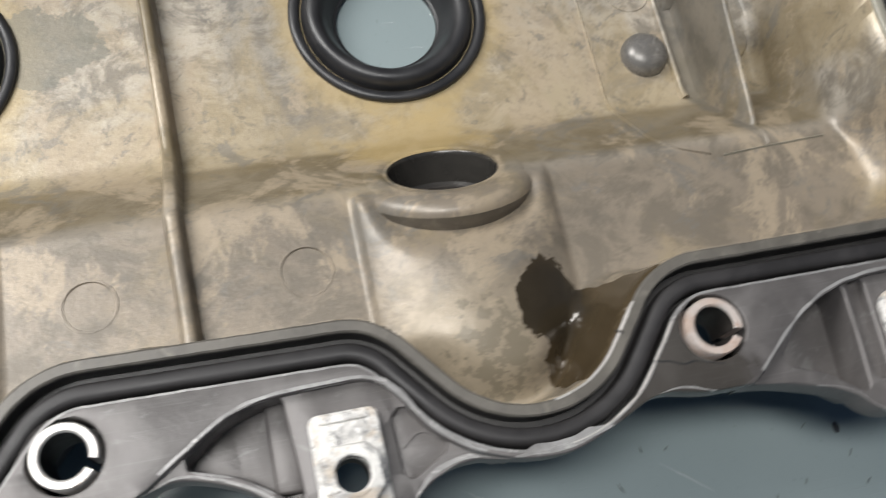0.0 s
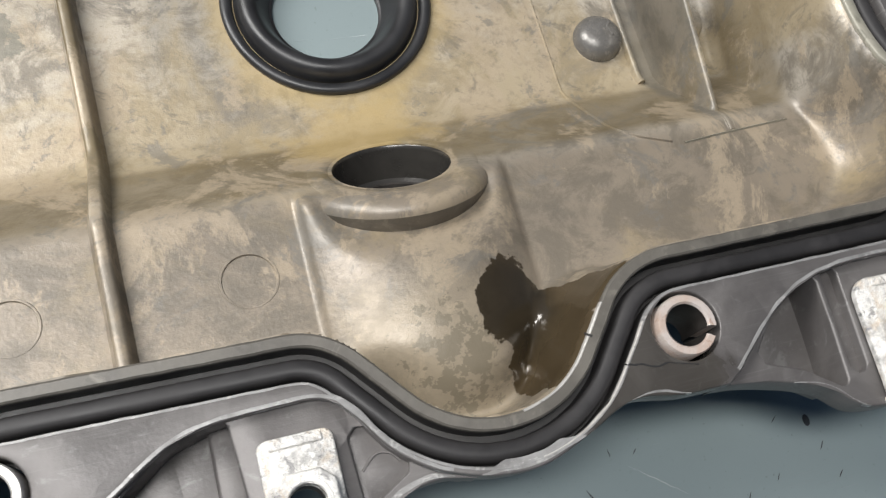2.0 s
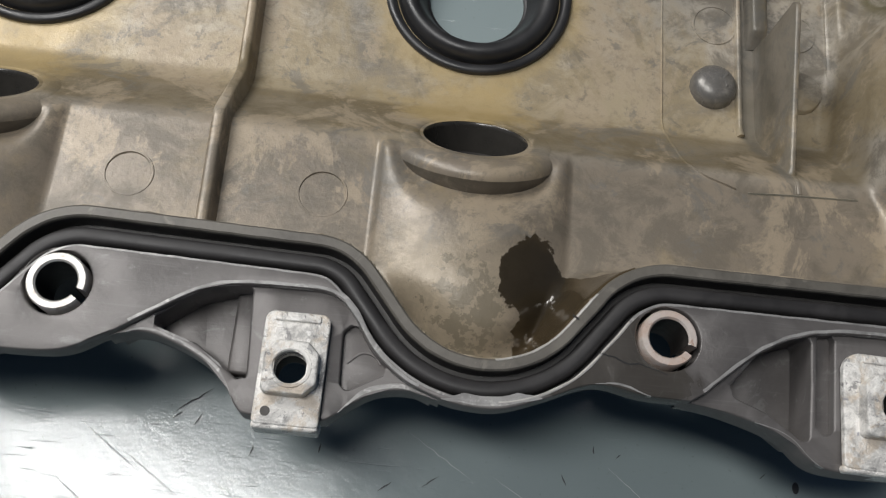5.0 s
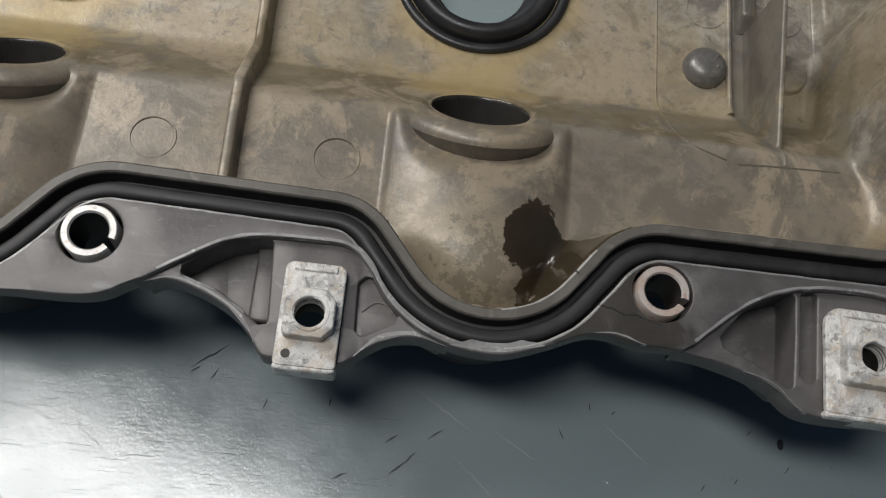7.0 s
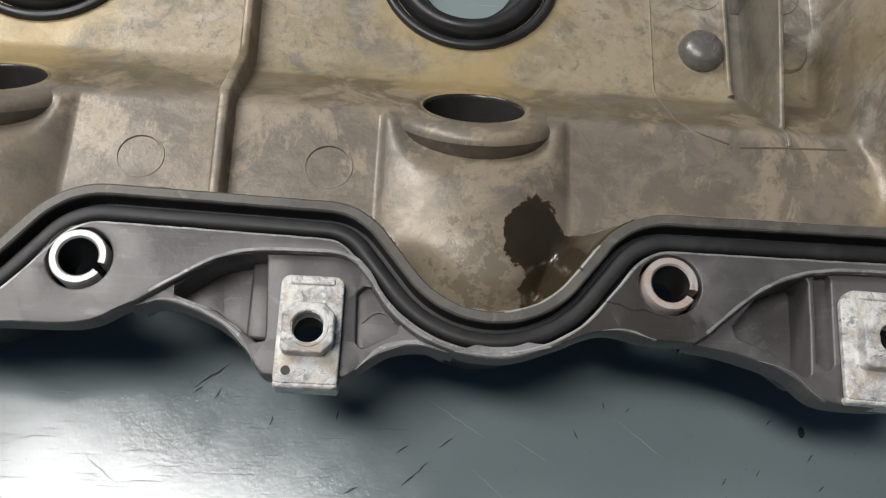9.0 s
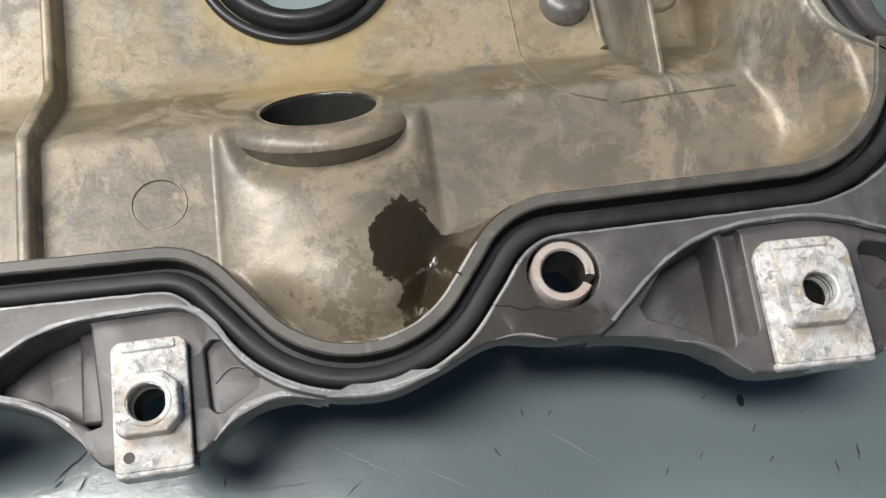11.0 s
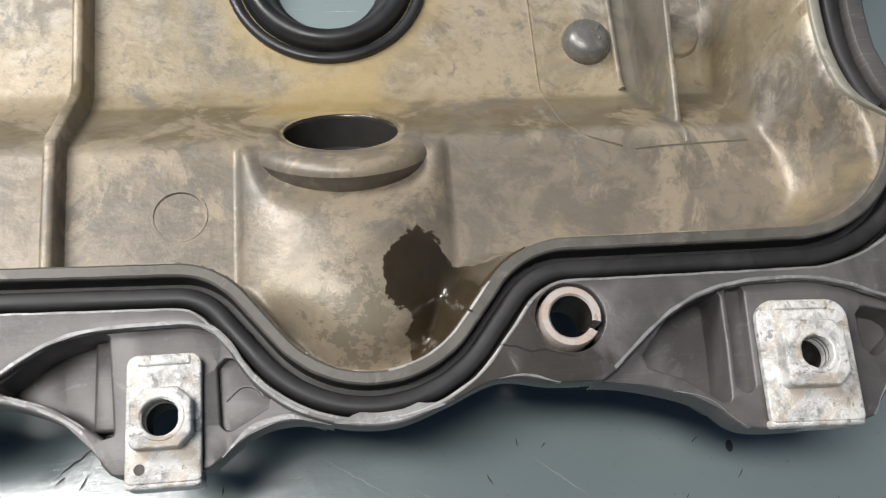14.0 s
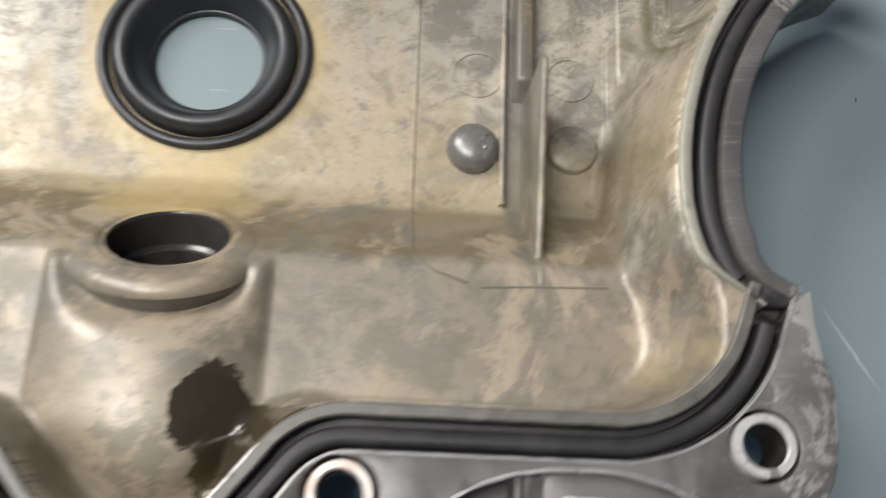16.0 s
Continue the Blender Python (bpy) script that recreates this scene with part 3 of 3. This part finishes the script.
# rubbed bright rims
for lo, hi, top, w in ((7.8, 26.0, TOP, 1.5), (34.0, 44.0, TOP, 0.7), (-46.0, -25.5, EAR, 0.8), (-8.5, 5.6, EAR, 1.1), (94.5, 111.0, EAR, 0.6), (62.0, 74.0, EAR, 0.4)):
    part("worn_edge", sweep("worn_edge", even(along(lo, hi), 0.6), [(0.1, top - 0.9), (0.18, top - 0.35), (0.45, top + 0.01), (w, top + 0.015), (w + 0.6, top - 0.06)], EDGE, 50, 0.16, lambda p: max(0.12, min(1.0, (p[0] - lo) / 4.0, (hi - p[0]) / 4.0))), cover, "rubbed bright rim")
rub = np.array([p for p in seal_line if 17.0 < p[0] < 38.0 and p[1] < 9.5])
part("worn_edge", sweep("worn_edge", rub, [(4.86, 40.9), (4.86, 41.6), (4.72, 41.95), (4.5, TOP + 0.03), (4.4, TOP - 0.05)], BRIGHT, 50, 0.12), cover, "thin bare bright lip edge")
part("worn_edge", sweep("worn_edge", rub, [(-2.42, TOP - 0.6), (-2.46, TOP - 0.1), (-2.6, TOP + 0.06), (-2.75, TOP + 0.06), (-2.85, TOP - 0.02)], BRIGHT, 50, 0.12), cover, "thin bare bright groove edge")
# side wall below the groove, set back under the flange
part("side_wall", sweep("side_wall", seal_line, [(-1.5, 37.4), (1.0, 34.0), (2.5, 4.0), (6.0, 1.0)], FLANGE, 50), cover)

# moulded gasket in the groove
bead = [(-1.95, 37.7), (-1.9, 39.6), (-1.75, 40.5), (-1.3, 41.0), (-0.5, 41.15), (0.5, 41.0), (1.0, 40.6), (1.25, 39.8), (1.35, 37.7)]
gasket = tagged(new("gasket", sweep("gasket", seal_line[:-8], bead, GASKET, 60, 0.05)), "black moulded rubber gasket seated in the cover groove", "gasket")
part("end_seal", sweep("end_seal", arc_line[14:], bead, GASKET, 60, 0.05), gasket)

# dark sealant squeezed into the joint of the two grooves
lump = block("joint_sealant", 111.6, 118.6, 34.6, 38.6, 36.5, 41.5, GROOVE, 1.3, 0.12, 4)
for v in lump.vertices:
    v.co += 0.0009 * noise.noise_vector(v.co * 420.0)
part("joint_sealant", lump, cover, "black sealant smeared over the groove joint")

# ports: bore with a machined mouth
def port(cx):
    at = pose(cx * MM, PORT_Y * MM, PORT_Z * MM, -math.degrees(PORT_N), 0, 0)
    mouth = [(11.5, -0.7), (11.3, -0.15), (11.0, -0.05), (10.8, -0.3), (10.7, -0.9), (10.6, -6.8), (9.9, -7.4)]
    ob = part("port_bore", lathe("port_bore", mouth, BORE, turns=72, angle=30), cover, "machined port bore with its inner shade painted dark")
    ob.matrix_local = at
    # capped lower bore, near black in place of the shade down there
    deep = part("bore_depth", lathe("bore_depth", [(9.9, -7.4), (9.4, -7.6), (9.2, -24.0), (0.02, -24.2)], HOLE_SHADE, turns=48), ob)
    deep.matrix_local = Matrix.Identity(4)
    # the collar's outer wall gets its shade from a darker colour
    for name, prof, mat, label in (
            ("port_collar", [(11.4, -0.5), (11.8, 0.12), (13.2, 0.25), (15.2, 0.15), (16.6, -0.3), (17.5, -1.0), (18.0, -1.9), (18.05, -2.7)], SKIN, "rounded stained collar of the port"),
            ("collar_wall", [(18.05, -2.7), (17.7, -3.8), (17.0, -5.2), (16.2, -6.8), (15.6, -8.4), (15.2, -11.0)], SHADED, "outer wall of the port collar, shade painted into its colour")):
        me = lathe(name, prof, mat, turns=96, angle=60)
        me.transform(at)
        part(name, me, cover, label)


# bore colour far below the casting's, with the inner shade painted in
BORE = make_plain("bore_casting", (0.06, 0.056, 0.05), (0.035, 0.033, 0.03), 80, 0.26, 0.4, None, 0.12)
for cx in (12.2, 12.2 - PITCH):
    port(cx)


# ribs: wall-like, following the inner surface
def rib(cx, y0, y1, crest, thick=1.9, foot=4.4, lean=0.0):
    ys = np.arange(y0, y1, 0.7)
    base = base_height(np.full_like(ys, cx), ys)
    verts, faces = [], []
    for y, b in zip(ys, base):
        t = crest(y, b)
        xs = cx + lean * (y - y0)
        prof = [(-foot / 2, b - 0.6), (-thick * 0.62, b + 0.35 * (t - b)), (-thick / 2, t - 0.35), (-thick * 0.28, t), (thick * 0.28, t), (thick / 2, t - 0.35), (thick * 0.62, b + 0.35 * (t - b)), (foot / 2, b - 0.6)]
        verts += [(xs + px, y, pz) for px, pz in prof]
    for i in range(len(ys) - 1):
        for j in range(7):
            a = i * 8 + j
            faces.append((a, a + 1, a + 9, a + 8))
    faces += [tuple(range(8)), tuple(reversed(range((len(ys) - 1) * 8, len(ys) * 8)))]
    return part("rib", mesh_of("rib", verts, faces, SKIN, True, 60), cover)


rib(-38.6, 16.5, BACK, lambda y, b: b + 4.2 + 1.4 * min(1, max(0, (y - 44) / 18)), 2.2, 4.6, lean=-0.025)
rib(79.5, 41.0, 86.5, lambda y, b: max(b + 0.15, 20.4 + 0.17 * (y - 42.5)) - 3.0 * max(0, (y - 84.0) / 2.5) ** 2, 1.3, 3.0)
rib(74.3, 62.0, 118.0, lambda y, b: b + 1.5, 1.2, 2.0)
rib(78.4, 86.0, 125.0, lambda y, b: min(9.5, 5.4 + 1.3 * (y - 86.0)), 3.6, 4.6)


# round ejector marks, the domed stud and fine parting lines
def disc(cx, cy, r, h, z=None):
    b = float(base_height(np.array([cx]), np.array([cy]))[0]) if z is None else z
    prof = [(r + 0.3, -0.4), (r + 0.1, h), (r - 0.2, h), (r - 0.45, -0.3)] if h < 1 else [(r + 0.3, -0.4), (r, h - 0.3), (r - 0.4, h), (0.01, h + 0.1)]
    part("ejector_mark", lathe("ejector_mark", prof, SKIN, (cx, cy, b), 48, 60), cover)


for cx, cy, r in ((-17.3, 29.6, 4.8), (-55.0, 29.5, 4.7), (68.8, 91.9, 5.2), (88.6, 92.0, 5.0)):
    disc(cx, cy, r, 0.22)
disc(88.8, 75.6, 5.2, 1.6)
dome = [(5.6, -0.6), (5.5, 0.6), (5.2, 1.7), (4.5, 2.7), (3.4, 3.4), (2.0, 3.8), (0.02, 3.95)]
stud = part("domed_stud", lathe("domed_stud", dome, DOME, (68.2, 74.6, FLOOR), 40, 60), cover)


def parting(points, mat=SKIN):
    p = even(points, 0.8)
    z = base_height(p[:, 0], p[:, 1])
    n = sides(p)
    verts, faces = [], []
    for q, m, b in zip(p, n, z):
        verts += [(q[0] - m[0] * 0.35, q[1] - m[1] * 0.35, b - 0.2), (q[0], q[1], b + 0.42), (q[0] + m[0] * 0.35, q[1] + m[1] * 0.35, b - 0.2)]
    for i in range(len(p) - 1):
        for j in range(2):
            faces.append((i * 3 + j, i * 3 + j + 3, i * 3 + j + 4, i * 3 + j + 1))
    part("parting_line", mesh_of("parting_line", verts, faces, mat), cover)


parting(rounded([(55.7, BACK - 2, 0), (56.2, 44, 7), (66, 40.6, 0)], 0.6))
parting(rounded([(96.5, BACK - 2, 0), (95.8, 60, 8), (97.5, 47, 0)], 0.6))
parting([(68.5, 39.9), (76.0, 40.4), (91.5, 41.0)], LIP_END)

# outer shell under the inner surface, plain walls behind
part("outer_wall", block("outer_wall", LEFT - 3, LEFT, -8, BACK, 4, TOP, FLANGE, 0.8), cover)
part("outer_wall", block("outer_wall", LEFT - 3, 130, BACK - 0.5, BACK + 4, 4, TOP, FLANGE, 0.8), cover)


# rubber plug-well seals
def plug_seal(cx, cy):
    prof = [(21.9, -0.5), (22.3, 0.3), (22.3, 0.9), (21.9, 1.4), (21.0, 1.6), (20.2, 1.3), (19.8, 0.5), (19.6, -0.4), (19.3, 0.6), (18.9, 2.0), (18.2, 3.0), (17.2, 3.5), (16.2, 3.4), (15.4, 2.9), (14.7, 1.9), (14.0, 0.5), (13.2, -1.2), (12.5, -2.6), (12.0, -3.4)]
    s = tagged(new("plug_well_seal", lathe("plug_well_seal", prof, RUBBER, (0, 0, 0), 96, 60)), "black rubber ring seal round an open plug well", "seal", "plug well seals")
    s.location = (cx * MM, cy * MM, FLOOR * MM)
    tube = [(12.5, -3.2), (11.8, -3.3), (11.5, -3.6), (11.5, -4.5), (12.0, -4.7)]
    part("inner_lip", lathe("inner_lip", tube, RUBBER, (0, 0, 0), 72, 40), s)


for cx, cy in PLUGS:
    plug_seal(cx, cy)


# unseen tubes added under the bolt holes to block light from the side
for x, y, a in BUSH:
    part("light_shroud", lathe("light_shroud", [(7.0, 37.2), (6.4, 33.0), (6.2, 29.0), (5.2, 29.0), (5.2, 37.2)], FLANGE, (x, y, 0), 36), cover)


# split steel bushes in the bolt holes
def bush(x, y, angle, mat, label):
    prof = [(5.0, -7.0), (5.0, 0.35), (4.75, 0.75), (3.75, 0.75), (3.45, 0.4), (3.4, -7.0)]
    b = tagged(new("split_bush", lathe("split_bush", prof, mat, turns=60, angle=35, closed=True, arc=(angle + 11.0, angle + 349.0))), label, "bush", "split bushes in the flange")
    b.location = (x * MM, y * MM, TOP * MM)
    # dark liner added inside the bush, painting the bore's shade
    part("bore", lathe("bore", [(3.42, 0.3), (3.36, 0.0), (3.34, -9.5), (3.5, -9.6)], HOLE_SHADE, turns=48, arc=(angle + 8.0, angle + 352.0)), b, "added dark liner for the shade in the bore")


bush(*BUSH[0], STEEL, "bright split steel bush in a flange bolt hole")
bush(*BUSH[1], RUSTY, "rust-tinged split steel bush in a flange bolt hole")
bush(*BUSH[2], STEEL, "worn split steel bush in the corner bolt hole")


# clip nuts
def clip_nut(cx, cy, w, length, nut, hole_y, turn, corner, label):
    """A folded sheet clip with a square nut on it, sitting on a tab of the flange."""
    ob = tagged(new("clip_nut"), label, "clip nut", "clip nuts on the flange")
    ob.matrix_world = pose(cx * MM, cy * MM, 0, 0, 0, turn)
    lo = -length / 2
    part("sheet", plate("sheet", [rounded([(0, lo, 0), (w / 2, lo, 0.8), (w / 2, -lo, corner), (-w / 2, -lo, corner), (-w / 2, lo, 0.8), (0, lo, 0)], 0.3)[:-1], ring(0, hole_y, 2.7, 28)], 41.2, 42.4, ZINC, 0.25), ob)
    part("fold", block("fold", -w / 2, w / 2, lo - 0.7, lo + 0.6, 36.0, 42.2, ZINC, 0.5), ob)
    part("sheet_underside", plate("sheet_underside", [[(-w / 2, lo), (w / 2, lo), (w / 2, -lo - 3), (-w / 2, -lo - 3)], ring(0, hole_y, 2.9, 28)], 35.6, 36.6, ZINC, 0.2), ob)
    part("hook", block("hook", -w / 2 + corner, w / 2 - corner, -lo - 1.7, -lo - 0.3, 42.2, 42.8, ZINC, 0.28), ob)
    if w < 12:
        # flat dark disc painted on the sheet for the shade in a hole
        part("drain_hole", lathe("drain_hole", [(0.85, 0.0), (0.8, 0.05), (0.01, 0.05)], HOLE_SHADE, (-w / 2 + 2.1, lo + 2.1, 42.38), 16), ob, "small hole drawn as a dark disc")
    h = nut / 2
    q = h - 1.9
    body = rounded([(0, hole_y - h, 0), (q, hole_y - h, 0.9), (h, hole_y - q, 0.9), (h, hole_y + q, 0.9), (q, hole_y + h, 0.9), (-q, hole_y + h, 0.9), (-h, hole_y + q, 0.9), (-h, hole_y - h, 1.0), (0, hole_y - h, 0)], 0.3)[:-1]
    part("nut", plate("nut", [body, ring(0, hole_y, 2.75, 32)], 42.2, 45.4, ZINC, 0.4), ob)
    # thread coloured near black, the nut hole's shade put into the colour
    part("thread", lathe("thread", [(2.7 + 0.18 * (i % 2), -0.6 - 0.5 * i) for i in range(20)], HOLE_SHADE, (0, hole_y, 45.3), 32, 20), ob, "threaded hole, its inner shade painted dark")
    part("collar", lathe("collar", [(3.5, 0), (3.4, 0.25), (2.95, 0.28), (2.75, 0.1), (2.65, -0.8)], ZINC, (0, hole_y, 45.3), 40, 40), ob)


def tab(x0, x1, y0, y1, hole):
    loop = rounded([((x0 + x1) / 2, y0, 0), (x1, y0, 0.8), (x1, y1, 0.8), (x0, y1, 0.8), (x0, y0, 0.8), ((x0 + x1) / 2, y0, 0)], 0.4)[:-1]
    part("clip_tab", plate("clip_tab", [loop, ring(*hole, 3.3, 28)], 36.8, 41.15, FLANGE, 0.3), cover)


tab(-21.2, -12.0, -16.8, -1.0, CLIP_1)
tab(78.0, 91.6, -15.8, 1.8, CLIP_2)
clip_nut(-16.6, -9.0, 10.9, 19.0, 8.8, -0.4, 0, 1.6, "corroded white-bloomed zinc clip nut on a flange tab")
clip_nut(84.9, -6.6, 15.8, 20.0, 10.6, 0.6, -2, 3.4, "wide blue-stained zinc clip nut near the corner")


# foot and stud details of the ribs
part("rib_foot", block("rib_foot", -41.2, -37.4, 15.6, 18.4, SHELF - 1.5, SHELF + 3.6, SKIN, 0.9), cover)
for a in (90, 210, 330):
    b = part("stud_mark", block("stud_mark", -0.35, 0.35, 0.2, 2.0, -0.1, 0.28, DOME, 0.12), stud)
    b.matrix_local = pose(0.0695, 0.0752, (FLOOR + 3.55) * MM, 0, 9, a)


# hairline crack through lip, bead and flange
def crack(points, z, w=0.14):
    p = even(points, 0.35)
    n = sides(p)
    verts, faces = [], []
    for i, (q, m) in enumerate(zip(p, n)):
        j = 0.16 * noise.noise((q[0] * 1.7, q[1] * 1.7, 3))
        k = w * (1 + 0.5 * noise.noise((q[0] * 2.1, 5, 0)))
        verts += [(q[0] + m[0] * (j - k), q[1] + m[1] * (j - k), z), (q[0] + m[0] * (j + k), q[1] + m[1] * (j + k), z)]
    faces = [(2 * i, 2 * i + 1, 2 * i + 3, 2 * i + 2) for i in range(len(p) - 1)]
    part("crack", mesh_of("crack", verts, faces, CRACK, False), cover, "dark hairline crack")


crack([(29.8, 5.2), (30.9, 4.4)], TOP + 0.05, 0.18)
crack([(34.6, -1.0), (37.5, -1.6), (39.6, -2.5), (41.6, -2.2)], TOP + 0.05)
crack([(41.6, -2.2), (43.8, -2.9), (46.5, -3.6)], TOP + 0.05, 0.08)


# scratches and specks on the bench
def scratch(x, y, length, angle, w, mat, label):
    n = max(3, int(length / 0.5))
    verts, faces = [], []
    for i in range(n + 1):
        t = i / n
        k = w * math.sin(math.pi * min(max(t, 0.08), 0.92)) * (1 + 0.5 * noise.noise((x + i, y, 2)))
        j = 0.25 * noise.noise((x + 0.3 * i, y, 7))
        verts += [((t - 0.5) * length, j - k, 0), ((t - 0.5) * length, j + k, 0)]
    faces = [(2 * i, 2 * i + 1, 2 * i + 3, 2 * i + 2) for i in range(n)]
    ob = tagged(new("scratch", mesh_of("scratch", verts, faces, mat, False)), label, "scratch", "scratches on the bench")
    ob.matrix_world = pose(x * MM, y * MM, 0.0003, 0, 0, angle)


for x, y, ln, a, w in ((-39.8, -9.4, 9.0, 38, 0.16), (-38.3, -13.2, 3.0, 62, 0.12), (-42.5, -12.6, 2.2, 40, 0.14), (-12.9, -16.6, 2.0, 85, 0.14), (43.8, -11.6, 1.6, 100, 0.12), (49.0, -12.5, 1.4, 40, 0.12), (79.9, -13.6, 1.8, 40, 0.12),
                       (88.2, -20.9, 2.0, 50, 0.14), (90.1, -27.2, 1.8, 45, 0.14), (37.7, -18.3, 2.4, 110, 0.14), (69.2, -26.6, 2.0, 50, 0.13), (76.5, -24.5, 1.6, 60, 0.1), (10.2, -21.2, 4.0, 35, 0.13), (1.0, -23.0, 3.2, 38, 0.15),
                       (-9.1, -31.8, 3.4, 30, 0.2), (2.8, -29.0, 4.6, 42, 0.16), (5.4, -26.6, 3.0, 48, 0.14), (-26.6, -18.4, 2.2, 75, 0.12), (107.5, -28.2, 3.0, 85, 0.16), (102.5, -30.4, 2.6, 88, 0.14), (154.5, 94.4, 1.2, 80, 0.14)):
    scratch(x, y, ln, a, w, MARK, "short dark scratch in the enamel")
speck = tagged(new("paint_chip", lathe("paint_chip", [(0.95, 0.0), (0.85, 0.15), (0.01, 0.2)], MARK, (0, 0, 0), 14)), "dark chip in the bench enamel", "chip")
speck.matrix_world = pose(0.0869, -0.0154, 0.0002) @ Matrix.Diagonal((0.8, 1.3, 1, 1))
PALE = make_plain("pale_scratch", (0.42, 0.45, 0.46), (0.34, 0.37, 0.38), 200, 0.45)
for x, y, ln, a, w in ((12, -16, 16, -32, 0.07), (28, -22, 12, -30, 0.06), (52, -19, 13, -38, 0.07), (-55, -20, 14, -35, 0.08), (-47, -24, 16, -33, 0.08), (-60, -30, 12, -36, 0.07), (-30, -27, 9, -30, 0.07), (20, -30, 15, -40, 0.05), (64, -33, 10, -35, 0.06), (148, 37, 20, -58, 0.3)):
    scratch(x, y, ln, a, w, PALE, "long pale hairline scratch in the enamel")
